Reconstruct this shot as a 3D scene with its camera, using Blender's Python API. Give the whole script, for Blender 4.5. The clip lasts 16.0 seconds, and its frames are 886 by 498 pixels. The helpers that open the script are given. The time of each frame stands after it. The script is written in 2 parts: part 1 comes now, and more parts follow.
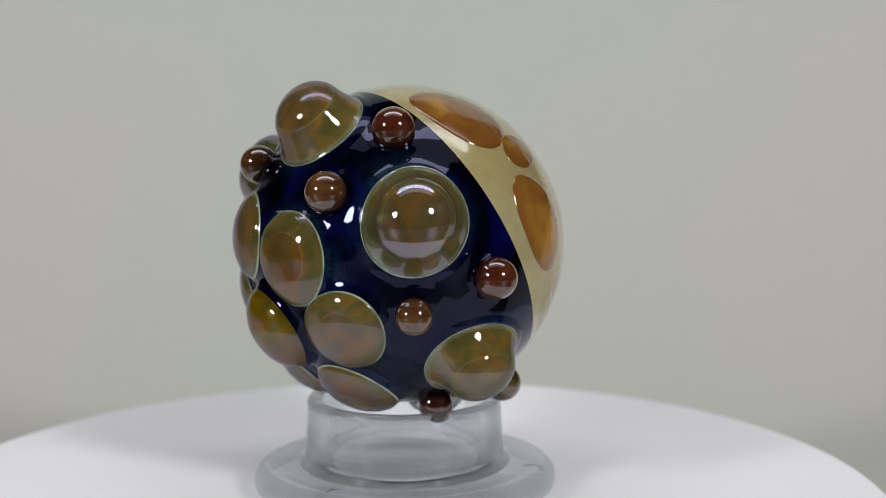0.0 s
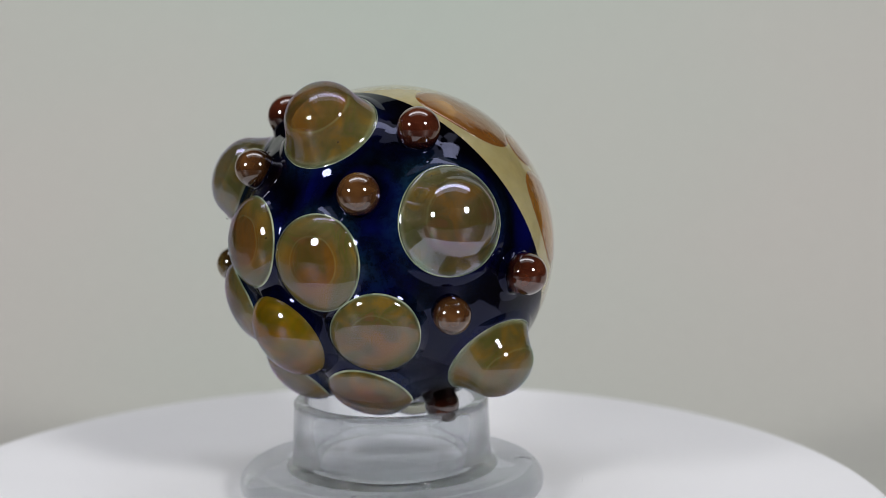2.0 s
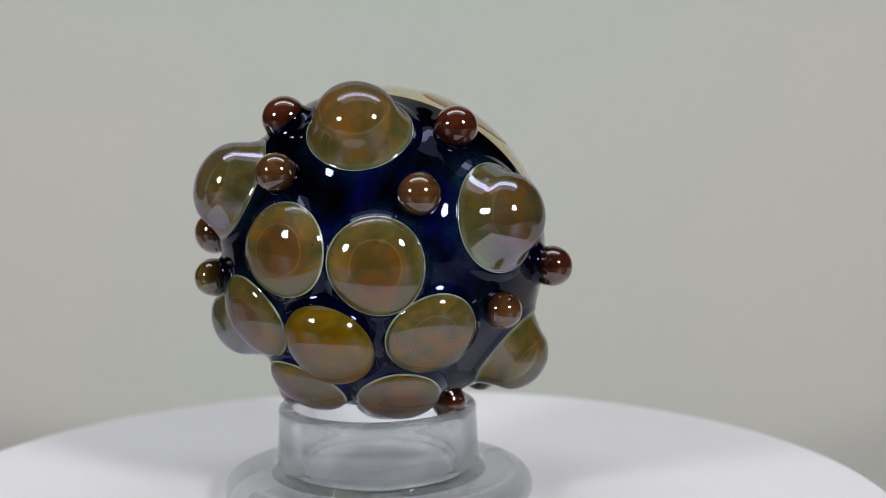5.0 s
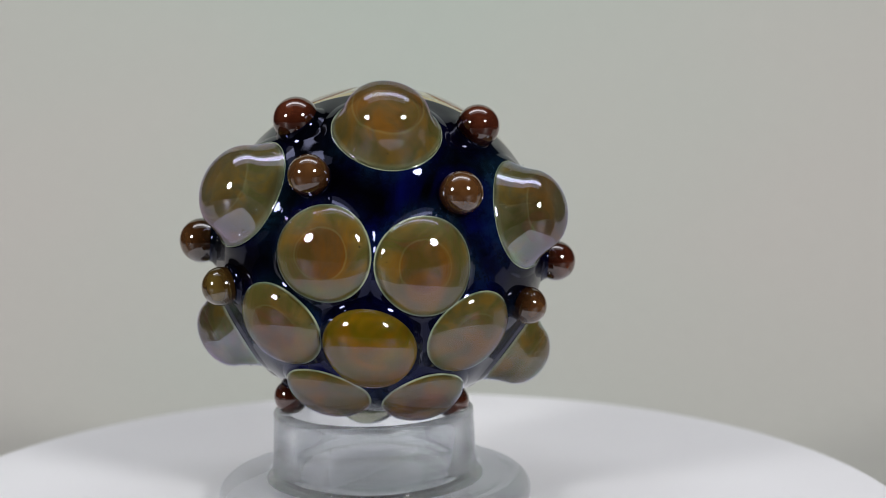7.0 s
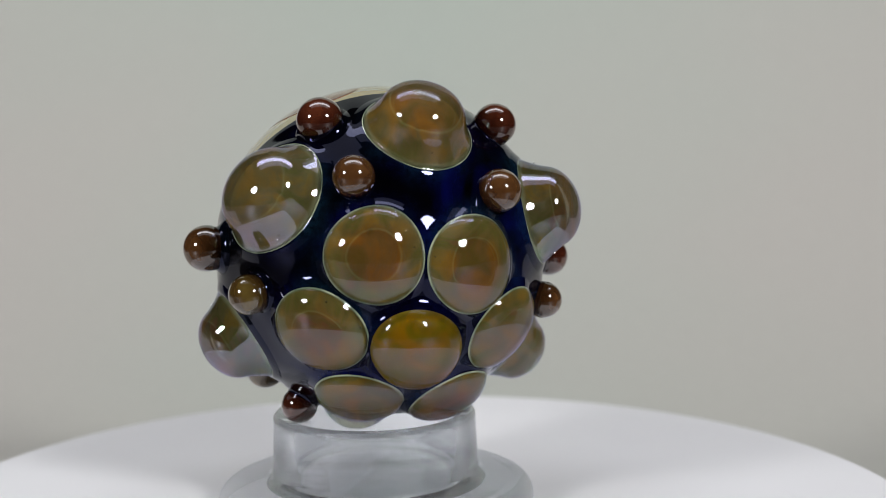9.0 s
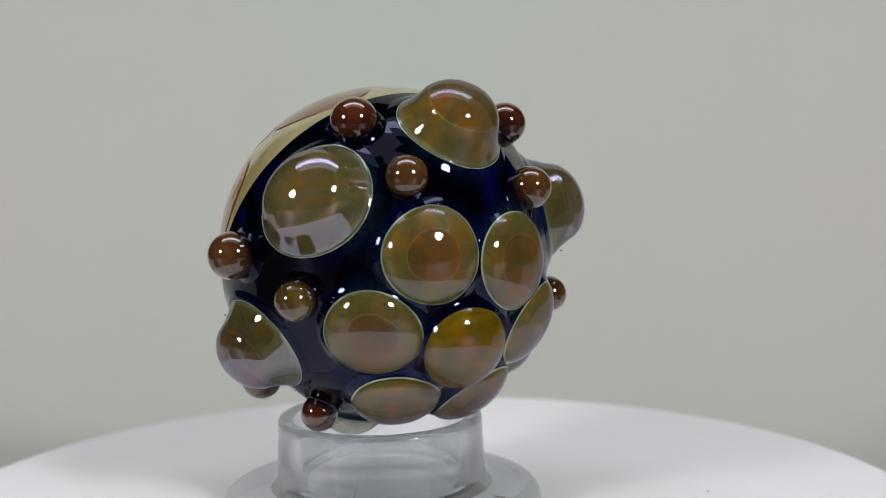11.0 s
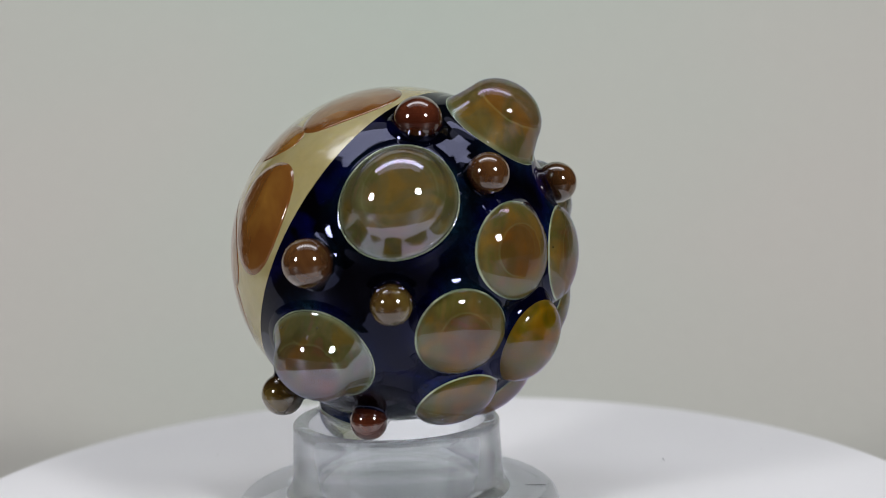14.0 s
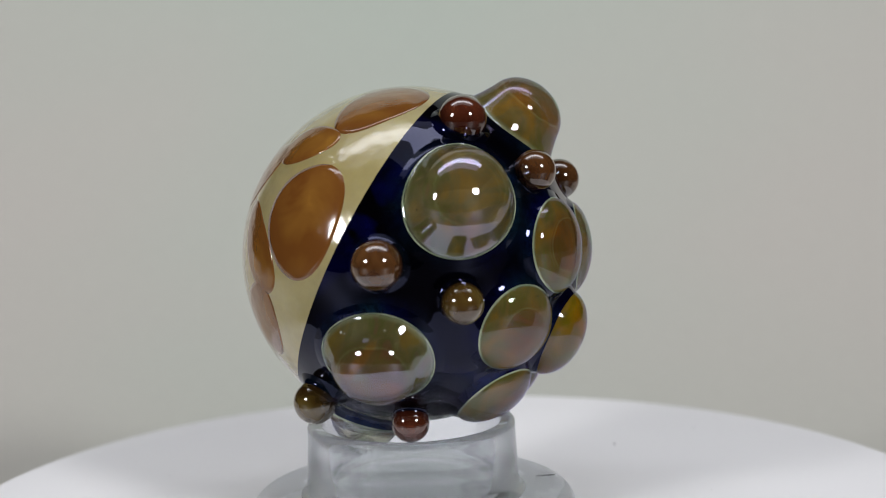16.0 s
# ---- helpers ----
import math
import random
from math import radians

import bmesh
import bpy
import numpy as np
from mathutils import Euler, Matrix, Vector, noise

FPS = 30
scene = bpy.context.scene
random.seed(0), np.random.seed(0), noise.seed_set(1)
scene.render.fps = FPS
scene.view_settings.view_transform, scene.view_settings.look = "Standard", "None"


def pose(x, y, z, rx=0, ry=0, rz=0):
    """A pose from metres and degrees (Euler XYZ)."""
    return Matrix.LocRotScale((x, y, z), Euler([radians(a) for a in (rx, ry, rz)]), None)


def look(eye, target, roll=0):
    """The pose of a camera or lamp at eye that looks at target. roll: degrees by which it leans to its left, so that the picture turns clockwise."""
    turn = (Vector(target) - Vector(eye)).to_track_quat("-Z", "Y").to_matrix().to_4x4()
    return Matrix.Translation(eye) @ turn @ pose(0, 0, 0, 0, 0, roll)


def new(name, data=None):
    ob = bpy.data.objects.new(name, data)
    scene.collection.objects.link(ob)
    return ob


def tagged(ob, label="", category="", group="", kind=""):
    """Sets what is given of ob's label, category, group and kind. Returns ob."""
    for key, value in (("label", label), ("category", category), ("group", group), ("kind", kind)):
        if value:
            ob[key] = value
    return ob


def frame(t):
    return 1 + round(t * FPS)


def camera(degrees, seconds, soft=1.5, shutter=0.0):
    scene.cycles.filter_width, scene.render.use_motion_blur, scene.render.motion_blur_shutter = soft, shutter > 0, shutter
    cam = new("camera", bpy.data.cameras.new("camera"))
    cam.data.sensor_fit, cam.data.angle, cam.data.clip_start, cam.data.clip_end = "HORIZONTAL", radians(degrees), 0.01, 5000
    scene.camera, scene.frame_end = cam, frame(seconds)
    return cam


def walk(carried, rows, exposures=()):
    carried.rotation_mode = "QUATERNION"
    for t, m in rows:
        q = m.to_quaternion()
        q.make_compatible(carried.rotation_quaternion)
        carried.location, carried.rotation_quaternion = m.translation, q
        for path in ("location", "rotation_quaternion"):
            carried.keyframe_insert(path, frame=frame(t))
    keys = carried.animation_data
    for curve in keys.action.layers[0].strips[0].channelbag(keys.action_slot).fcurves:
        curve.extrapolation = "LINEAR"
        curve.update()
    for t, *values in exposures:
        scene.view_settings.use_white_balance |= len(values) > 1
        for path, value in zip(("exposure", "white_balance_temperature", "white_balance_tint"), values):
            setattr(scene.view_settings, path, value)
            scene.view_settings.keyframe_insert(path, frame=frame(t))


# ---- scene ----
MM = 0.001
RATE = 8.320           # degrees a second that the turntable turns
END = 16.0

# ---- camera: it stands still before the turntable ----
cam = camera(34.12, END, soft=0.7)
EYE = (0.0, -0.21977, 0.06835)
CAM_POSE = (Matrix.Translation(EYE) @ Matrix.Rotation(radians(-0.657), 4, "Z") @ Matrix.Rotation(radians(-7.578), 4, "X")
            @ Matrix.Rotation(radians(1.185), 4, "Y") @ Matrix.Rotation(radians(90), 4, "X"))
cam.data.dof.use_dof = True       # the far rim of the turntable and the paper lie out of focus
cam.data.dof.focus_distance = 0.206
cam.data.dof.aperture_fstop = 19.0
walk(cam, [(0, CAM_POSE), (END, CAM_POSE)], exposures=[(0, 0.19), (END, 0.19)])

# ---- light: two round studio lamps beside the camera, a strip lamp overhead ----
CENTRE = Vector((-7.08, 0.40, 39.27)) * MM     # centre of the marble at 7 s
LAMP_NEAR = 1.20


def area_lamp(name, shape, size, size_y, watts, colour, at, aim):
    data = bpy.data.lights.new(name, "AREA")
    data.shape, data.size, data.energy, data.color = shape, size, watts, colour
    if shape == "RECTANGLE":
        data.size_y = size_y
    ob = new(name, data)
    ob.matrix_basis = look(at, aim)
    return ob


area_lamp("studio_lamp_light", "DISK", 0.23, 0.23, 6.1, (0.985, 0.985, 1.0), CENTRE + LAMP_NEAR * Vector((-0.72, -0.576, 0.372)), CENTRE)
area_lamp("studio_lamp_light", "DISK", 0.23, 0.23, 7.7, (0.985, 0.985, 1.0), CENTRE + LAMP_NEAR * Vector((0.58, -0.677, 0.443)), CENTRE)
area_lamp("overhead_strip_light", "RECTANGLE", 0.95, 0.13, 1.4, (0.92, 0.93, 1.0), (0.0, 0.03, 0.72), (0, 0.1, 0.0))
area_lamp("overhead_diffuser_light", "RECTANGLE", 0.90, 0.40, 0.62, (0.94, 0.95, 1.0), (0.0, 0.0, 0.76), (0, 0.1, 0.0))

world = bpy.data.worlds.new("room_air")
scene.world = world
world.use_nodes = True
world.node_tree.nodes["Background"].inputs[0].default_value = (0.9, 0.95, 1.0, 1)
world.node_tree.nodes["Background"].inputs[1].default_value = 0.02


# ---- materials ----
class Mat:
    """A node material with its Principled shader, and short hands for its nodes."""

    def __init__(self, name, **values):
        self.m = bpy.data.materials.new(name)
        self.m.use_nodes = True
        self.t = self.m.node_tree
        self.b = self.t.nodes["Principled BSDF"]
        for k, v in values.items():
            self.put(k.replace("_", " "), v)

    def put(self, key, v):
        socket = self.b.inputs[key]
        if isinstance(v, bpy.types.NodeSocket):
            self.t.links.new(v, socket)
        elif isinstance(v, tuple) and len(v) == 3 and socket.type == "RGBA":
            socket.default_value = (*v, 1)
        else:
            socket.default_value = v

    def node(self, kind, **inputs):
        n = self.t.nodes.new("ShaderNode" + kind)
        for k, v in inputs.items():
            s = n.inputs[int(k[1:])] if k[0] == "i" and k[1:].isdigit() else n.inputs[k.replace("_", " ")]
            if isinstance(v, bpy.types.NodeSocket):
                self.t.links.new(v, s)
            else:
                s.default_value = v
        return n

    def coords(self):
        return self.node("TexCoord").outputs["Object"]

    def noise(self, scale, detail=4.0, rough=0.55, distort=0.0, vec=None):
        n = self.node("TexNoise", Vector=vec or self.coords(), Scale=scale, Detail=detail, Roughness=rough, Distortion=distort)
        return n.outputs["Fac"]

    def ramp(self, fac, *stops):
        n = self.node("ValToRGB", Fac=fac)
        e = n.color_ramp.elements
        while len(e) < len(stops):
            e.new(0.5)
        for el, (p, c) in zip(e, stops):
            el.position, el.color = p, (*c, 1) if isinstance(c, tuple) else (c, c, c, 1)
        return n.outputs["Color"]

    def mix(self, fac, a, b, blend="MIX"):
        n = self.t.nodes.new("ShaderNodeMix")
        n.data_type, n.blend_type = "RGBA", blend
        for s, v in ((n.inputs["Factor"], fac), (n.inputs["A"], a), (n.inputs["B"], b)):
            if isinstance(v, bpy.types.NodeSocket):
                self.t.links.new(v, s)
            else:
                s.default_value = (*v, 1) if isinstance(v, tuple) else v
        return n.outputs["Result"]

    def math(self, op, a, b=0.0):
        n = self.t.nodes.new("ShaderNodeMath")
        n.operation = op
        for s, v in ((n.inputs[0], a), (n.inputs[1], b)):
            if isinstance(v, bpy.types.NodeSocket):
                self.t.links.new(v, s)
            else:
                s.default_value = v
        return n.outputs[0]

    def attr(self, name):
        n = self.node("Attribute")
        n.attribute_name = name
        return n.outputs["Fac"]

    def bump(self, height, strength, distance):
        return self.node("Bump", Height=height, Strength=strength, Distance=distance).outputs["Normal"]


def make_dark_glass():
    """Near-black glass with cobalt clouds, bluer and teal close to the raised lenses."""
    m = Mat("dark_cobalt_glass", Roughness=0.03, IOR=1.47)
    cloud = m.ramp(m.noise(75, 3, 0.5, 0.6), (0.54, 0.0), (0.74, 1.0))
    base = m.mix(cloud, (0.0006, 0.0005, 0.0010), (0.0012, 0.0018, 0.046))
    patch = m.ramp(m.noise(48, 2, 0.5, 0.5), (0.36, 0.20), (0.60, 1.0))
    near = m.math("MULTIPLY", m.attr("near"), patch)
    teal = m.mix(m.ramp(m.noise(90, 2), (0.42, 0.0), (0.62, 1.0)), (0.002, 0.004, 0.060), (0.008, 0.030, 0.056))
    crack = m.ramp(m.noise(900, 3, 0.7), (0.42, 0.35), (0.56, 1.0))
    teal = m.mix(0.8, teal, crack, "MULTIPLY")
    m.put("Base Color", m.mix(m.math("MULTIPLY", near, 0.9), base, teal))
    m.put("Normal", m.bump(m.noise(150, 2), 0.05, 0.0010))
    m.put("Specular Tint", (0.52, 0.56, 0.98))
    m.put("Specular IOR Level", 0.42)
    return m.m


def make_core_glass(name, core, mid, edge):
    """Fumed glass inside a lens: brown in the middle, olive outwards and a pale green rim."""
    m = Mat(name, Roughness=0.25, IOR=1.4)
    rho, rnd = m.attr("rho"), m.node("ObjectInfo").outputs["Random"]
    vec = m.node("VectorMath", i0=m.coords(), i1=m.node("CombineXYZ", X=rnd, Y=rnd, Z=0.0).outputs[0]).outputs[0]
    swirl = m.noise(150, 3, 0.5, 1.8, vec)
    fine = m.noise(520, 4, 0.6, 0.8, vec)
    off = m.math("MULTIPLY", m.math("SUBTRACT", swirl, 0.5), 0.10)
    r2 = m.math("ADD", rho, off)
    pale = tuple(0.6 * x + 0.4 * y for x, y in zip(mid, edge))
    tone = m.mix(m.math("MULTIPLY", rnd, 0.7), core, mid)
    col = m.ramp(r2, (0.0, 0.0), (0.50, 0.0), (0.53, 0.35), (0.72, 0.75), (0.90, 1.0))
    col = m.mix(col, tone, mid)
    col = m.mix(m.ramp(r2, (0.49, 0.0), (0.51, 0.55), (0.535, 0.0)), col, pale)
    streak = m.ramp(swirl, (0.30, (1.10, 0.80, 0.90)), (0.40, (0.78, 0.95, 0.62)), (0.50, (1.05, 1.02, 0.95)), (0.62, (1.50, 1.12, 0.55)))
    col = m.mix(0.85, col, streak, "MULTIPLY")
    col = m.mix(0.35, col, m.ramp(fine, (0.35, 0.76), (0.65, 1.2)), "MULTIPLY")
    col = m.mix(m.ramp(r2, (0.91, 0.0), (1.0, 0.8)), col, edge)
    m.put("Base Color", col)
    m.put("Specular IOR Level", 0.12)
    m.put("Normal", m.bump(fine, 0.10, 0.0006))
    return m.m


def make_shell_glass(name, lustre):
    """Clear fumed glass: tinted, see-through, with a lustrous gloss."""
    m = Mat(name)
    swirl = m.noise(130, 2, 0.5, 1.0)
    sheen = m.ramp(swirl, (0.32, (0.86, 0.69, 1.0)), (0.44, (0.70, 0.70, 1.0)), (0.56, (0.72, 0.78, 1.0)), (0.70, (0.66, 0.95, 0.82)))
    gloss = m.node("BsdfGlossy", Color=sheen, Roughness=0.012)
    m.t.links.new(m.bump(m.noise(140, 1), 0.03, 0.0008), gloss.inputs["Normal"])
    straight = m.node("BsdfTransparent", Color=(0.94, 0.925, 0.84, 1))
    bent = m.node("BsdfRefraction", Color=(0.89, 0.87, 0.78, 1), Roughness=0.0, IOR=1.47)
    m.t.links.new(m.bump(m.noise(210, 2, 0.5, 0.8), 0.22, 0.0010), bent.inputs["Normal"])
    clear = m.node("MixShader", i0=0.74, i1=straight.outputs[0], i2=bent.outputs[0])
    facing = m.node("LayerWeight", Blend=0.5).outputs["Facing"]
    amount = m.math("ADD", lustre, m.math("MULTIPLY", m.math("POWER", facing, 5.0), 0.9 - lustre))
    both = m.node("MixShader", i0=amount, i1=clear.outputs[0], i2=gloss.outputs[0])
    m.t.links.new(both.outputs[0], m.t.nodes["Material Output"].inputs["Surface"])
    return m.m


def make_rim_glass():
    """Pale green glass round the foot of a lens."""
    m = Mat("pale_green_rim_glass", Roughness=0.08, IOR=1.5)
    m.put("Base Color", m.ramp(m.noise(260, 3), (0.38, (0.16, 0.20, 0.13)), (0.62, (0.38, 0.42, 0.28))))
    m.put("Coat Weight", 0.6)
    return m.m


def make_bead_glass(name, dark, light):
    m = Mat(name, Roughness=0.06, IOR=1.5)
    swirl = m.noise(260, 3, 0.5, 1.0)
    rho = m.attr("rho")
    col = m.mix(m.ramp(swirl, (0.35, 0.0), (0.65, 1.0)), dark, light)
    # falls to half the dark tone from the bead's side to its foot
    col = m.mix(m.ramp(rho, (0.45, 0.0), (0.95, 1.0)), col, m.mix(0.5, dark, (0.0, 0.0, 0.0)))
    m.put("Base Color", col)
    m.put("Coat Weight", 1.0)
    m.put("Coat Roughness", 0.015)
    m.put("Coat IOR", 1.6)
    return m.m


def make_tan_glass():
    m = Mat("straw_coloured_glass", Roughness=0.10, IOR=1.5)
    n1, n2 = m.noise(60, 3), m.noise(420, 4, 0.6)
    col = m.ramp(n1, (0.35, (0.33, 0.272, 0.115)), (0.65, (0.40, 0.348, 0.180)))
    col = m.mix(0.25, col, m.ramp(n2, (0.35, 0.75), (0.65, 1.15)), "MULTIPLY")
    m.put("Base Color", col)
    m.put("Subsurface Weight", 0.25)
    m.put("Subsurface Radius", (0.004, 0.003, 0.001))
    m.put("Coat Weight", 1.0)
    m.put("Coat Roughness", 0.075)
    wave = m.math("ADD", m.noise(150, 2), m.math("MULTIPLY", m.noise(600, 3), 0.25))
    m.put("Coat Normal", m.bump(wave, 0.35, 0.0012))
    return m.m


def make_amber_glass():
    m = Mat("amber_spot_glass", Roughness=0.10, IOR=1.5)
    rnd = m.node("ObjectInfo").outputs["Random"]
    rho = m.attr("rho")
    n1 = m.noise(110, 3, 0.5, 0.8)
    inner = m.ramp(m.math("ADD", n1, m.math("MULTIPLY", m.math("SUBTRACT", rnd, 0.5), 0.2)),
                   (0.30, (0.15, 0.054, 0.010)), (0.52, (0.23, 0.102, 0.018)), (0.72, (0.44, 0.22, 0.030)))
    col = m.mix(m.ramp(rho, (0.45, 0.0), (1.0, 0.8)), inner, (0.15, 0.054, 0.012))
    m.put("Base Color", col)
    m.put("Coat Weight", 0.8)
    m.put("Coat Roughness", 0.03)
    wave = m.math("ADD", m.noise(150, 2), m.math("MULTIPLY", m.noise(600, 3), 0.25))
    m.put("Coat Normal", m.bump(wave, 0.35, 0.0012))
    return m.m


def make_acrylic(name, through_share, tint):
    m = Mat(name, IOR=1.49)
    m.put("Base Color", tint)
    m.put("Transmission Weight", 0.985)
    m.put("Roughness", m.ramp(m.noise(400, 4), (0.4, 0.012), (0.75, 0.05)))
    m.put("Normal", m.bump(m.noise(260, 2), 0.05, 0.0006))
    clear = m.node("BsdfTransparent", Color=(0.95, 0.965, 0.98, 1))
    both = m.node("MixShader", i0=through_share, i1=m.b.outputs[0], i2=clear.outputs[0])
    m.t.links.new(both.outputs[0], m.t.nodes["Material Output"].inputs["Surface"])
    return m.m


def make_white_plastic():
    m = Mat("matt_white_plastic", Roughness=0.55)
    n1, n2 = m.noise(14, 3), m.noise(900, 3)
    specks = m.ramp(m.noise(1400, 1, 0.3), (0.16, 0.25), (0.20, 1.0))
    col = m.ramp(n1, (0.3, (0.84, 0.83, 0.85)), (0.7, (0.88, 0.875, 0.89)))
    m.put("Base Color", m.mix(0.25, col, specks, "MULTIPLY"))
    m.put("Normal", m.bump(n2, 0.05, 0.0004))
    return m.m


def make_paper():
    m = Mat("pale_grey_backdrop_paper", Roughness=0.9)
    axis = m.node("SeparateXYZ", Vector=m.coords())
    side = m.math("MULTIPLY", m.math("ABSOLUTE", axis.outputs[0]), 2.8)
    low = m.math("MULTIPLY", axis.outputs[2], -3.2)
    # warmer light at the sides and low down, put into the paper's colour
    warm_cast = m.math("ADD", m.math("ADD", side, low), m.math("SUBTRACT", m.noise(4.0, 2), 0.32))
    col = m.mix(m.ramp(warm_cast, (0.0, 0.0), (0.60, 1.0)), (0.470, 0.508, 0.450), (0.518, 0.496, 0.454))
    m.put("Base Color", m.mix(0.12, col, m.ramp(m.noise(300, 3), (0.3, 0.8), (0.7, 1.1)), "MULTIPLY"))
    return m.m


def plain(name, colour, rough, scale=6.0):
    m = Mat(name, Roughness=rough)
    dim = tuple(c * 0.75 for c in colour)
    m.put("Base Color", m.mix(m.ramp(m.noise(scale, 5), (0.35, 0.0), (0.65, 1.0)), dim, colour))
    return m.m


DARK = make_dark_glass()
LENS = make_core_glass("fumed_brown_green_glass", (0.180, 0.094, 0.032), (0.215, 0.180, 0.066), (0.38, 0.44, 0.27))
LENS_AMBER = make_core_glass("amber_brown_glass", (0.235, 0.145, 0.005), (0.235, 0.155, 0.006), (0.28, 0.22, 0.035))
LENS_CLEAR = make_core_glass("smoky_olive_glass", (0.158, 0.098, 0.046), (0.205, 0.190, 0.090), (0.38, 0.44, 0.29))
SHELL, SHELL_LUSTRE = make_shell_glass("clear_fumed_glass", 0.085), make_shell_glass("lustrous_fumed_glass", 0.18)
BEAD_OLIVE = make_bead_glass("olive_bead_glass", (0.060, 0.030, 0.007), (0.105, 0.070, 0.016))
RIM = make_rim_glass()
BUBBLE = Mat("trapped_air", Roughness=0.05, Metallic=1.0, Base_Color=(0.75, 0.78, 0.72)).m
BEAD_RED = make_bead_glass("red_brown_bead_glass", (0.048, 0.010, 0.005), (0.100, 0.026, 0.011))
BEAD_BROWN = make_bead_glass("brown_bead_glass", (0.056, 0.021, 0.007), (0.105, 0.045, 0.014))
TAN, AMBER = make_tan_glass(), make_amber_glass()
ACRYLIC = make_acrylic("clear_acrylic", 0.24, (0.94, 0.955, 0.975))
FOOT_ACRYLIC = make_acrylic("clear_foot_acrylic", 0.50, (0.955, 0.962, 1.0))
WHITE, PAPER = make_white_plastic(), make_paper()
TABLE_WOOD = plain("dark_table_wood", (0.05, 0.04, 0.035), 0.5)
ROOM_PAINT = plain("dim_room_paint", (0.10, 0.095, 0.09), 0.9, 2.0)
BLACK_PLASTIC = plain("black_plastic", (0.02, 0.02, 0.022), 0.4, 40)
INK = plain("dark_grit_and_marks", (0.02, 0.02, 0.02), 0.8, 40)


# ---- mesh helpers ----
def mesh_of(name, bm, mats, smooth=True):
    me = bpy.data.meshes.new(name)
    bm.normal_update()
    for f in bm.faces:
        f.smooth = smooth
    bm.to_mesh(me)
    bm.free()
    for mt in (mats if isinstance(mats, (list, tuple)) else [mats]):
        me.materials.append(mt)
    return me


def part(name, bm, material, parent, label="", smooth=True):
    """Links a bmesh as one mesh object under a thing or a part."""
    ob = new(name, mesh_of(name, bm, material, smooth))
    ob.parent = parent
    return tagged(ob, label)


def revolve(profile, segs, place, rings=None, closed=False):
    """A surface of revolution: profile points (x, z); place(x, angle, z) gives the vertex. rings: values kept per profile point."""
    bm = bmesh.new()
    lay = {k: bm.verts.layers.float.new(k) for k in (rings or {})}
    rows = []
    for i, (x, z) in enumerate(profile):
        if x < 1e-9:
            row = [bm.verts.new(place(0, 0, z))]
        else:
            row = [bm.verts.new(place(x, 2 * math.pi * j / segs, z)) for j in range(segs)]
        for v in row:
            for k, vals in (rings or {}).items():
                v[lay[k]] = vals[i]
        rows.append(row)
    bands = []
    pairs = list(zip(rows, rows[1:])) + ([(rows[-1], rows[0])] if closed else [])
    for a, b in pairs:
        band = []
        for j in range(segs):
            k = (j + 1) % segs
            vs = [a[j % len(a)], a[k % len(a)], b[k % len(b)], b[j % len(b)]]
            vs = [v for n, v in enumerate(vs) if v not in vs[:n]]
            if len(vs) > 2:
                band.append(bm.faces.new(vs))
        bands.append(band)
    bmesh.ops.recalc_face_normals(bm, faces=bm.faces[:])
    return bm, bands


def box(bm, size, at, bevel=0.0):
    made = bmesh.ops.create_cube(bm, size=1.0, matrix=Matrix.Translation(at) @ Matrix.Diagonal((*size, 1)))
    if bevel:
        edges = list({e for v in made["verts"] for e in v.link_edges})
        bmesh.ops.bevel(bm, geom=edges, offset=bevel, segments=3, affect="EDGES", profile=0.5)


def tube(path, radius):
    """A thin round thread along a path, tapering at both ends."""
    bm, rows = bmesh.new(), []
    for i, p in enumerate(path):
        along = (path[min(i + 1, len(path) - 1)] - path[max(i - 1, 0)]).normalized()
        u = along.cross(Vector((0, 0, 1))).normalized()
        v = along.cross(u)
        r = radius * (0.35 if i in (0, len(path) - 1) else 1.0)
        rows.append([bm.verts.new(p + (u * math.cos(k * math.pi / 3) + v * math.sin(k * math.pi / 3)) * r) for k in range(6)])
    for a, b in zip(rows, rows[1:]):
        for k in range(6):
            bm.faces.new((a[k], a[(k + 1) % 6], b[(k + 1) % 6], b[k]))
    bm.faces.new(rows[0][::-1])
    bm.faces.new(rows[-1])
    bmesh.ops.recalc_face_normals(bm, faces=bm.faces[:])
    return bm


def direction(az, el):
    """Unit vector; azimuth 0 faces the camera at 7 s and grows to its right."""
    a, e = radians(az), radians(el)
    return Vector((math.sin(a) * math.cos(e), -math.cos(a) * math.cos(e), math.sin(e)))


def axes(d):
    side = Vector((0, 0, 1)).cross(d).normalized()
    return side, d.cross(side)


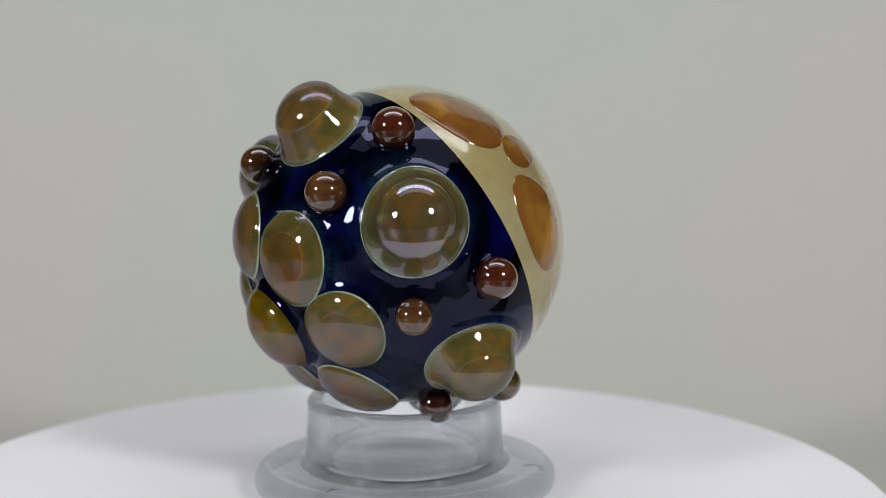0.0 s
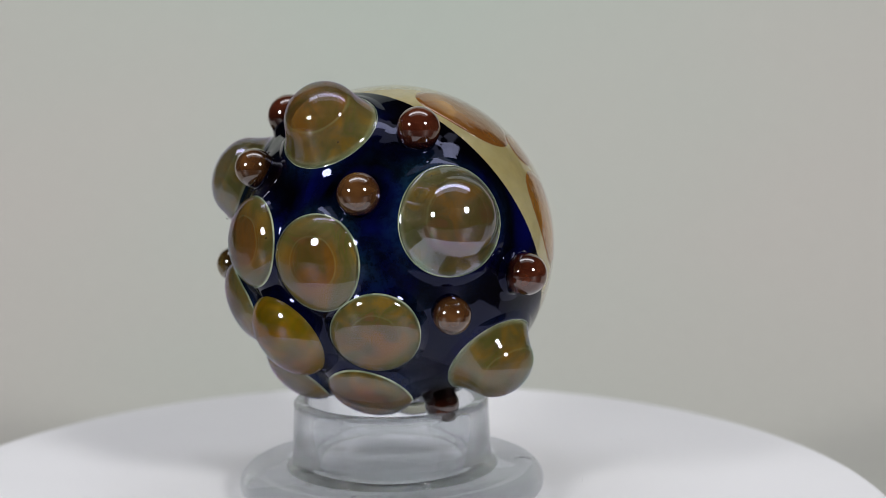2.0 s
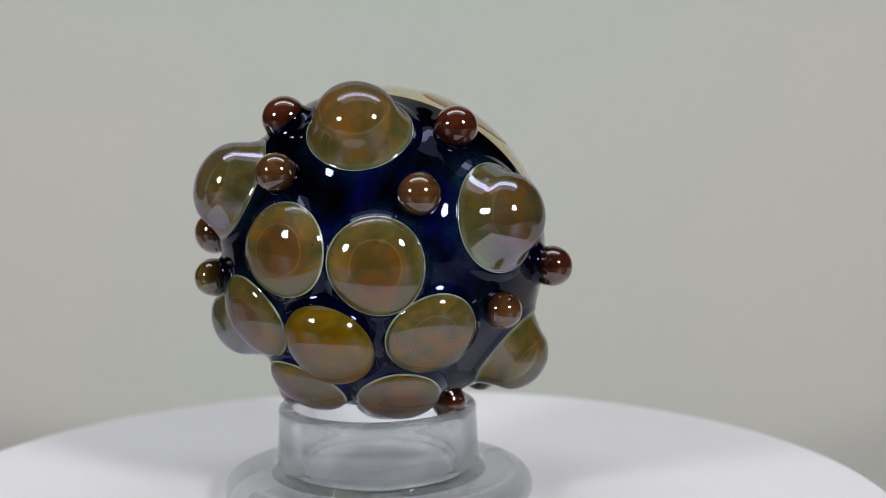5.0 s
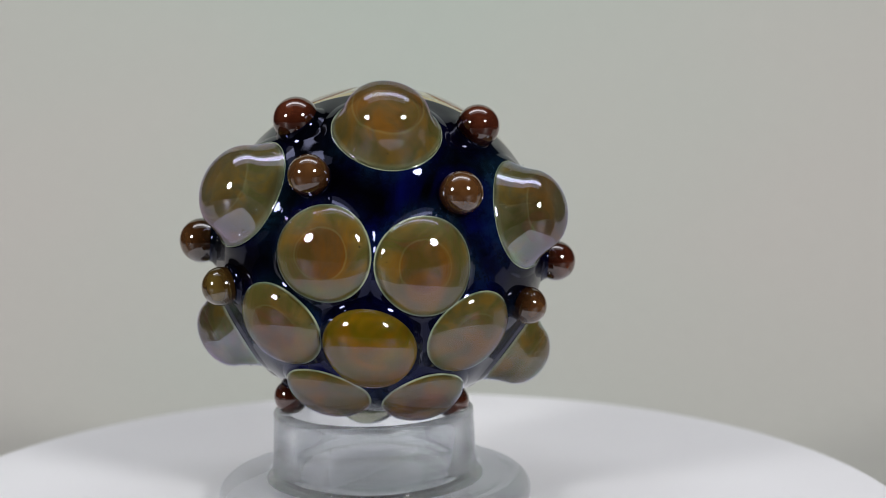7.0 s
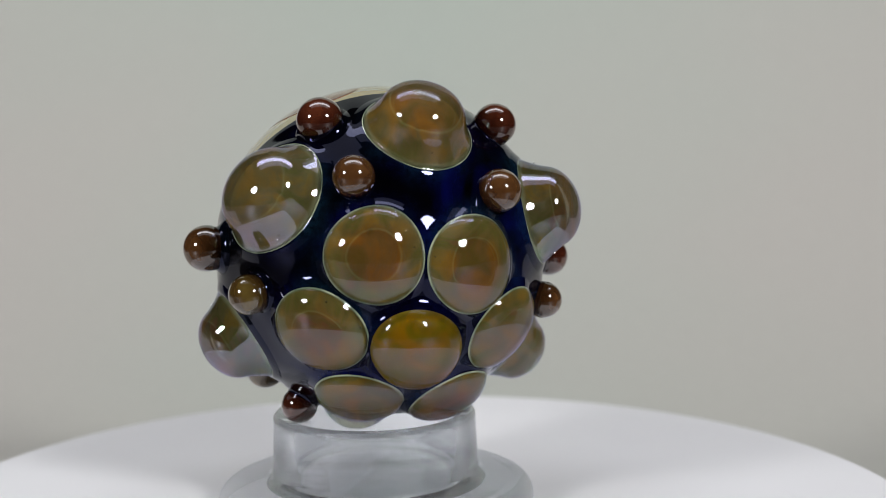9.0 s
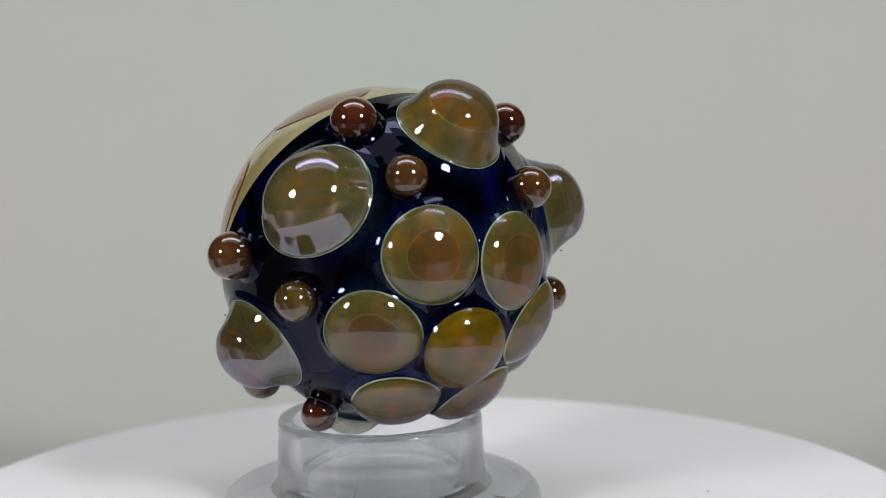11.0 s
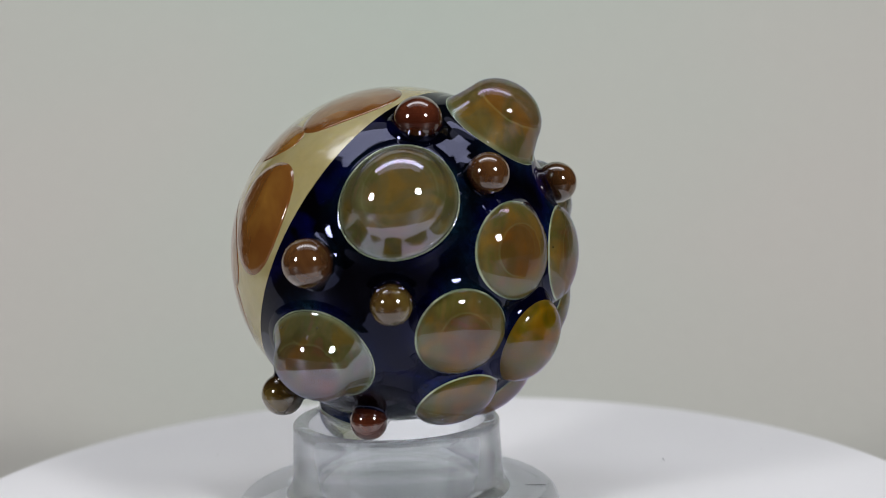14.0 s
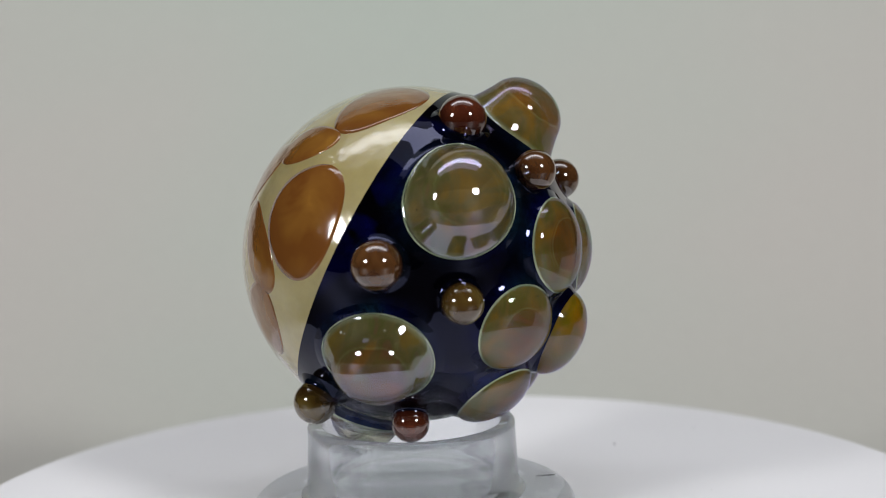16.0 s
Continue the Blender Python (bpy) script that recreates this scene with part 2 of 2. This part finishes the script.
# ---- the place: backdrop sheet, table, dim room ----
def build_place():
    # sweep of paper: flat behind the turntable, then curving up into a tall sheet
    prof = [(-0.02 + 0.0195 * i, 0.0) for i in range(7)]
    rad = 0.40
    prof += [(0.12 + rad * math.sin(u), rad - rad * math.cos(u)) for u in (radians(2 * i) for i in range(46))]
    prof += [(0.52, rad + 0.05 * i) for i in range(1, 8)]
    bm = bmesh.new()
    rows = [[bm.verts.new((x, y, TABLE_Z + 0.004 + z)) for x in np.linspace(-0.38, 0.38, 25)] for y, z in prof]
    for a, b in zip(rows, rows[1:]):
        for j in range(24):
            bm.faces.new((a[j], a[j + 1], b[j + 1], b[j]))
    sheet = new("backdrop", mesh_of("backdrop", bm, PAPER))
    tagged(sheet, "pale grey seamless paper backdrop curving up behind turntable", "backdrop", kind="structure")

    table = tagged(new("table"), "dark wooden table under the turntable and backdrop", "table")
    table.location = (0, 0.05, -0.75)
    bm = bmesh.new()
    box(bm, (1.7, 1.1, 0.03), (0, 0, 0.75 + TABLE_Z - 0.015), 0.003)
    part("tabletop", bm, TABLE_WOOD, table, smooth=False)
    for sx in (-1, 1):
        for sy in (-1, 1):
            bm = bmesh.new()
            box(bm, (0.05, 0.05, 0.72 + TABLE_Z), (sx * 0.78, sy * 0.48, 0.36 + TABLE_Z / 2), 0.003)
            part("leg", bm, TABLE_WOOD, table, smooth=False)

    def slab(name, size, at, label, cat):
        bm = bmesh.new()
        box(bm, size, at)
        tagged(new(name, mesh_of(name, bm, ROOM_PAINT, False)), label, cat, kind="structure")
    slab("floor", (5.2, 5.2, 0.1), (0, 0, -0.80), "dim plain room floor under the table", "floor")
    slab("ceiling", (5.2, 5.2, 0.1), (0, 0, 1.85), "dim plain room ceiling", "ceiling")
    for name, size, at in (("wall_north", (5.2, 0.1, 2.55), (0, 2.55, 0.525)), ("wall_south", (5.2, 0.1, 2.55), (0, -2.55, 0.525)),
                           ("wall_east", (0.1, 5.0, 2.55), (2.55, 0, 0.525)), ("wall_west", (0.1, 5.0, 2.55), (-2.55, 0, 0.525))):
        slab(name, size, at, "dim plain painted room wall", "wall")


TABLE_Z = -0.030


# ---- turntable, stand, marble; each has its origin at its base, and turns about the world's z axis ----
DISC_AT = Vector((-5.23, -5.10, 0.0)) * MM
DISC_TILT = (0.01039, 0.00619)
STAND_TILT = (0.00237, 0.01163)
STAND_AT = Vector((-8.83, 0.42, 0.0)) * MM
MARBLE_AT = Vector((-7.08, 0.40, 39.27)) * MM
R = 25.0


def build_turntable():
    thing = tagged(new("turntable"), "round matt white motorised display turntable", "turntable")
    rr = 79.2
    prof = [(0, 0), (30, 0), (60, 0), (rr - 2.0, 0)]
    prof += [(rr - 2.0 + 2.0 * math.sin(u), -2.0 + 2.0 * math.cos(u)) for u in (radians(15 * i) for i in range(1, 7))]
    prof += [(rr, -7.5), (rr - 1.5, -9), (0, -9)]
    bm, _ = revolve(prof, 160, lambda x, a, z: Vector((x * math.cos(a), x * math.sin(a), z)) * MM)
    part("platter", bm, WHITE, thing)
    prof = [(0, -9.5), (58, -9.5), (60, -11), (60, -24.2), (59, -25), (0, -25)]
    bm, _ = revolve(prof, 96, lambda x, a, z: Vector((x * math.cos(a), x * math.sin(a), z)) * MM)
    part("drive_base", bm, WHITE, thing)
    prof = [(0, -8.8), (24, -8.8), (24, -9.7), (0, -9.8)]
    bm, _ = revolve(prof, 64, lambda x, a, z: Vector((x * math.cos(a), x * math.sin(a), z)) * MM)
    part("bearing", bm, BLACK_PLASTIC, thing)
    rnd = random.Random(4)
    for i in range(4):
        a, d, size = rnd.uniform(0, 6.28), rnd.uniform(30, 72), rnd.uniform(0.05, 0.09)
        if i == 0:
            a, d, size = radians(-24.3), 45.6, 0.13
        bm = bmesh.new()
        bmesh.ops.create_icosphere(bm, subdivisions=1, radius=size * MM, matrix=Matrix.Translation(Vector((d * math.cos(a), d * math.sin(a), size * 0.5)) * MM))
        part("dust_speck", bm, INK, thing, "dark dust speck")
    return thing


def build_stand():
    thing = tagged(new("marble_stand"), "clear moulded acrylic ring stand with wide round foot", "display stand")

    def arc(cx, cz, r, a0, a1, n):
        return [(cx + r * math.cos(radians(a0 + (a1 - a0) * i / n)), cz + r * math.sin(radians(a0 + (a1 - a0) * i / n))) for i in range(n + 1)]
    def turned(x, a, z):
        return Vector((x * math.cos(a), x * math.sin(a), z)) * MM
    prof = [(0, 0.05), (12, 0.05), (23.2, 0.05)] + arc(23.2, 1.15, 1.1, -80, 0, 4) + arc(21.9, 1.6, 2.4, 8, 88, 8)
    prof += [(21.3, 3.86), (20.9, 3.72), (20.4, 3.78), (18.5, 3.88), (15.5, 3.88), (12.2, 3.88)] + arc(11.2, 3.2, 1.0, 40, -60, 4) + [(9.5, 2.2), (6, 2.1), (0, 2.1)]
    bm, _ = revolve(prof, 144, turned)
    part("foot", bm, FOOT_ACRYLIC, thing)
    prof = [(16.9, 3.92), (16.35, 4.2), (16.05, 4.8), (15.85, 6.5), (15.7, 10.0), (15.56, 13.3)] + arc(14.72, 13.85, 0.85, 5, 90, 6)
    prof += arc(14.0, 13.9, 0.8, 95, 175, 6) + [(13.0, 11.5), (12.75, 8.0), (12.5, 5.0), (12.3, 3.92)]
    bm, _ = revolve(prof, 144, turned, closed=True)
    part("ring", bm, ACRYLIC, thing)
    # two fine dark radial marks in the foot, built as thin threads
    for at, r0, r1, bow in ((42.6, 19.4, 22.6, 1.6), (-63.0, 19.2, 22.4, -1.2)):
        path = []
        for i in range(13):
            w = i / 12
            a, x = radians(at + bow * 4 * w * (1 - w)), r0 + (r1 - r0) * w
            path.append(Vector((x * math.cos(a), x * math.sin(a), 3.98 + 0.10 * math.sin(math.pi * w))) * MM)
        part("fibre", tube(path, 0.06 * MM), INK, thing, "fine dark radial mark")
    return thing


# azimuth, elevation, radius at the foot, height, waist of the nose (0: a plain cap), material, how oval, turn of the long axis
LENSES = [
    (6.6, 50.6, 7.6, 6.7, 0.74, LENS, 0.045, -31), (62.5, 14.4, 7.8, 6.4, 0.72, LENS_CLEAR, 0.027, 67), (-16.9, 6.0, 7.0, 2.9, 0, LENS, 0.012, -13),
    (15.8, 1.2, 7.15, 2.85, 0, LENS, 0.02, -60), (-2.9, -26.5, 6.85, 4.5, 0, LENS_AMBER, 0.046, -51), (35.0, -23.7, 6.75, 2.8, 0, LENS, 0.03, 45),
    (88.2, -37.6, 7.2, 6.15, 0.71, LENS, 0.045, 8), (25.6, -54.8, 6.6, 3.1, 0, LENS, 0.05, -73), (-28.6, -49.6, 6.3, 3.2, 0, LENS, 0.03, -16),
    (-56.6, 24.3, 8.05, 6.05, 0.76, LENS_CLEAR, 0.06, 45), (-36.6, -19.0, 6.75, 3.0, 0, LENS, 0.04, -30), (-87.0, -26.8, 7.5, 6.0, 0.72, LENS_CLEAR, 0.034, -12),
    (-157.0, -73.0, 5.3, 5.0, 0, LENS_CLEAR, 0.03, 40)]
# azimuth, elevation, radius, height of its middle, material
BEADS = [
    (55.1, 46.3, 3.15, 1.4, BEAD_RED), (-23.8, 30.6, 2.95, 1.4, BEAD_BROWN), (30.9, 23.6, 3.1, 1.2, BEAD_BROWN), (87.7, -4.8, 3.1, 2.0, BEAD_RED),
    (61.5, -16.3, 2.75, 1.2, BEAD_BROWN), (-46.2, 52.6, 3.4, 0.8, BEAD_RED), (-84.1, 4.9, 3.4, 2.1, BEAD_BROWN), (-59.8, -6.9, 2.85, 1.7, BEAD_OLIVE),
    (-77.1, -56.7, 2.7, 1.4, BEAD_RED), (-120.8, -44.2, 3.1, 2.1, BEAD_OLIVE), (82.0, -66.0, 2.7, 1.1, BEAD_RED), (127.0, -53.5, 2.9, 1.6, BEAD_OLIVE)]
SEAM = direction(178.7, 26.6)      # axis of the straw-coloured half
SEAM_AT = 0.182 * R
# azimuth, elevation, two radii, turn of the long axis
SPOTS = [
    (98.8, 56.3, 7.9, 6.1, 119), (115.7, 11.1, 7.8, 5.4, 110), (120.0, 36.9, 4.6, 3.0, 4), (-97.8, 67.0, 7.8, 5.5, 65),
    (-113.3, 18.3, 8.3, 6.5, 79), (-127.0, 44.5, 5.6, 3.4, 16), (-150.0, 32.0, 6.0, 3.2, 60), (-135.5, 7.0, 7.4, 3.6, 125), (-137.0, -16.8, 5.8, 4.7, 72)]
FRONT = direction(5, -12)


FEET = np.array([[*direction(f[0], f[1]), f[2], 0.50, 2.4] for f in LENSES] + [[*direction(f[0], f[1]), f[2] * 1.05, 0.32, 1.4] for f in BEADS])


def rise(d):
    """How far the dark glass is drawn up round the feet of lenses and beads, in mm."""
    gap = np.arccos(np.clip(FEET[:, :3] @ np.array(d), -1, 1)) * R - FEET[:, 3]
    m = FEET[:, 4] * np.exp(-np.maximum(gap, 0) / FEET[:, 5])
    return float((m ** 3).sum() ** (1 / 3))


def skin(d):
    """The body's radius along d: the dark front is a little flattened, uneven, and drawn up round what sits on it."""
    dark = max(0.0, min(1.0, (0.182 - d.dot(SEAM)) * 6))
    return R * (1 - 0.042 * max(0.0, d.dot(FRONT)) ** 2) + dark * (rise(d) - 0.15 + 0.13 * noise.noise(d * 3.4 + Vector((4.1, 0.7, 2.2))))


LENS_WORDS = {"fumed_brown_green_glass": "raised olive-brown glass lens with pale green rim", "amber_brown_glass": "raised amber-brown glass lens",
              "smoky_olive_glass": "large raised smoky olive glass lens"}
BEAD_WORDS = {"red_brown_bead_glass": "small dark red-brown glass bead", "brown_bead_glass": "small brown glass bead", "olive_bead_glass": "small olive-brown glass bead"}


# where the smoky teal has spread on the dark glass: azimuth, elevation, how far in degrees, how strong
DUSK = [(42, -9, 13, 1.0), (60, -24, 11, 0.8), (8, -42, 16, 1.0), (-20, -30, 11, 0.7), (35, -40, 12, 0.9), (-45, -38, 10, 0.5), (50, 36, 9, 0.4)]
DUSK_DIRS = np.array([direction(a, e) for a, e, _, _ in DUSK])
LENS_DIRS = np.array([direction(f[0], f[1]) for f in LENSES])
LENS_FEET = np.array([f[2] for f in LENSES])


def tinge(v):
    """How much of the smoky teal shows at a point of the dark glass: close to a lens, and where it has spread."""
    d = np.array(v.normalized())
    gap = max(0.0, float((np.arccos(np.clip(LENS_DIRS @ d, -1, 1)) * R - LENS_FEET).min()))
    off = np.degrees(np.arccos(np.clip(DUSK_DIRS @ d, -1, 1)))
    spread = sum(k * math.exp(-(o / w) ** 2) for o, (_, _, w, k) in zip(off, DUSK))
    return min(1.0, 0.5 * max(0.0, 1.0 - gap / 4.0) ** 2 + spread * (0.25 + 0.75 * max(0.0, 1.0 - gap / 9.0)))


def nose(w, a, h, waist):
    """Profile of a tall lens: a round nose whose flank runs out into a flared foot. waist: the nose's radius as a share of the foot's."""
    b, z0, bend = waist * a, 0.20 * h, radians(70)
    if w <= 0.7:
        u = bend * w / 0.7
        return b * math.sin(u), z0 + (h - z0) * math.cos(u)
    q = (w - 0.7) / 0.3
    x0, y0 = b * math.sin(bend), z0 + (h - z0) * math.cos(bend)
    x1, y1 = x0 + 0.50 * (a - x0), 0.15 * h
    return (1 - q) ** 2 * x0 + 2 * q * (1 - q) * x1 + q * q * a, (1 - q) ** 2 * y0 + 2 * q * (1 - q) * y1 + q * q * 0.02 * h


def build_marble():
    thing = tagged(new("art_glass_marble"), "dark blue art glass marble with raised brown lenses and spotted back", "glass marble")
    # dark front and straw-coloured back: one ball cut along the seam
    for name, mat, label, keep_back in (("body", DARK, "near-black cobalt glass", False), ("back_shell", TAN, "straw-coloured glass", True)):
        bm = bmesh.new()
        bmesh.ops.create_uvsphere(bm, u_segments=256, v_segments=160, radius=R)
        bmesh.ops.bisect_plane(bm, geom=bm.verts[:] + bm.edges[:] + bm.faces[:], plane_co=SEAM * SEAM_AT, plane_no=SEAM,
                               clear_inner=keep_back, clear_outer=not keep_back)
        near = bm.verts.layers.float.new("near")
        for v in bm.verts:
            v[near] = tinge(v.co)
            v.co *= MM * skin(v.co.normalized()) / R
        part(name, bm, mat, thing, label)

    for az, el, a, h, bell, mat, oval, long_axis in LENSES:
        h -= 0.35
        d = direction(az, el)
        s, t = axes(d)
        rnd = random.Random(int(az * 7 + el * 13))
        p2, e2, turn = rnd.uniform(0, 6.28), rnd.uniform(0.01, 0.022), radians(long_axis)

        def place(x, ang, z):
            th = x / R * (1 + oval * math.cos(2 * (ang - turn)) + e2 * math.cos(3 * ang + p2))
            q = d * math.cos(th) + (s * math.cos(ang) + t * math.sin(ang)) * math.sin(th)
            return q * (skin(q) + z) * MM
        prof, rho = [], []
        n = 20
        for i in range(n + 1):
            u = radians(74) * i / n
            x, z = a * math.sin(u), h * math.cos(u) ** 1.1
            if bell:
                x, z = nose(i / n, a, h, bell)
            prof.append((x, z)), rho.append(x / (a if bell else a * math.sin(radians(74))))
        (x0, z0), (x1, z1), (x2, z2) = prof[-1], (a * 1.05, 0.04 * h), (a * 1.28, -0.12)
        for i in range(1, 8):
            w = i / 7
            prof.append(((1 - w) ** 2 * x0 + 2 * w * (1 - w) * x1 + w * w * x2, (1 - w) ** 2 * z0 + 2 * w * (1 - w) * z1 + w * w * z2))
            rho.append(1.0)
        bm, bands = revolve(prof, 84, place, {"rho": rho, "near": [0.0] * len(prof)})
        near = bm.verts.layers.float["near"]
        for v in bm.verts:
            v[near] = tinge(v.co)
        for i, band in enumerate(bands[n:]):
            for f in band:
                f.material_index = 2 if i < 1 and mat is not LENS_AMBER else 1
        lens = part("lens", bm, [SHELL_LUSTRE if mat is LENS_CLEAR else SHELL, DARK, RIM], thing, LENS_WORDS[mat.name])
        prof, rho = [], []
        low = h * (0.97 if mat is LENS_AMBER else 0.36)
        for i in range(15):
            u = radians(90) * i / 14
            x, z = a * math.sin(u), low * math.cos(u)
            if bell:
                x, z = nose(i / 14, a, h, bell)
                z *= 0.62
            prof.append((x * 0.985, z + 0.02)), rho.append(x / a)
        prof.append((a * 0.985, -0.15)), rho.append(1.0)
        bm, _ = revolve(prof, 56, place, {"rho": rho})
        part("core", bm, mat, lens)
        for i in range(5 if mat is LENS_CLEAR else 2):
            ang, x, size = rnd.uniform(0, 6.28), a * rnd.uniform(0.70, 0.93), rnd.uniform(0.08, 0.17)
            bm = bmesh.new()
            bmesh.ops.create_icosphere(bm, subdivisions=2, radius=size * MM, matrix=Matrix.Translation(place(x, ang, 0.22 * h + 0.15)))
            part("bubble", bm, BUBBLE, lens, "tiny trapped air bubble")

    for az, el, r, c, mat in BEADS:
        d = direction(az, el)
        s, t = axes(d)

        def place_bead(x, ang, z):
            return (d * (skin(d) - 0.17 + z) + (s * math.cos(ang) + t * math.sin(ang)) * x) * MM
        prof, rho = [], []
        n = 16
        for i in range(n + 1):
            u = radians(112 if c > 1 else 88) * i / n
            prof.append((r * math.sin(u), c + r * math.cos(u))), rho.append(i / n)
        x0, z0 = prof[-1]
        x2 = r * 1.45
        z2 = math.sqrt(R * R - x2 * x2) - R - 0.36
        for i in range(1, 7):
            w = i / 6
            x1, z1 = (x0 - 0.02 * r, z0 - 0.55) if c > 1 else (x0 + 0.06 * r, z0 - 1.0)
            prof.append(((1 - w) ** 2 * x0 + 2 * w * (1 - w) * x1 + w * w * x2, (1 - w) ** 2 * z0 + 2 * w * (1 - w) * z1 + w * w * z2))
            rho.append(1.0)
        bm, bands = revolve(prof, 56, place_bead, {"rho": rho, "near": [0.15] * len(prof)})
        for band in bands[n:]:
            for f in band:
                f.material_index = 1
        part("bead", bm, [mat, DARK], thing, BEAD_WORDS[mat.name])

    for az, el, ra, rb, turn in SPOTS:
        d = direction(az, el)
        s, t = axes(d)
        ct, st = math.cos(radians(turn)), math.sin(radians(turn))
        rnd = random.Random(int(az * 3 + el))
        ph = rnd.uniform(0, 6.28)

        def place_spot(x, ang, z):
            g = x * (1 + 0.05 * math.cos(3 * ang + ph))
            u, v = ra * math.cos(ang) * g, rb * math.sin(ang) * g
            side = s * (u * ct - v * st) + t * (u * st + v * ct)
            th = side.length / R
            if th > 1e-6:
                q = d * math.cos(th) + side.normalized() * math.sin(th)
            else:
                q = d.copy()
            return q * (skin(q) + z) * MM
        xs = [i / 10 for i in range(11)]
        prof = [(x, 0.012 * (1 - x ** 2) + 0.010) for x in xs] + [(1.004, -0.05)]
        bm, _ = revolve(prof, 64, place_spot, {"rho": xs + [1.0]})
        part("spot", bm, AMBER, thing, "amber spot")
    return thing


build_place()
turntable = build_turntable()
stand = build_stand()
marble = build_marble()


def motions():
    """The turntable carries the stand and the marble round its axis."""
    disc_lean, stand_lean = (Vector((0, 0, 1)).rotation_difference(Vector((u, v, 1))).to_matrix().to_4x4() for u, v in (DISC_TILT, STAND_TILT))
    times = [0.5 * i for i in range(int(END * 2) + 1)]
    for thing, at, lean in ((turntable, DISC_AT, disc_lean), (stand, STAND_AT, stand_lean), (marble, MARBLE_AT, Matrix.Identity(4))):
        walk(thing, [(t, Matrix.Rotation(radians(RATE * (t - 7.0)), 4, "Z") @ Matrix.Translation(at) @ lean) for t in times])


motions()
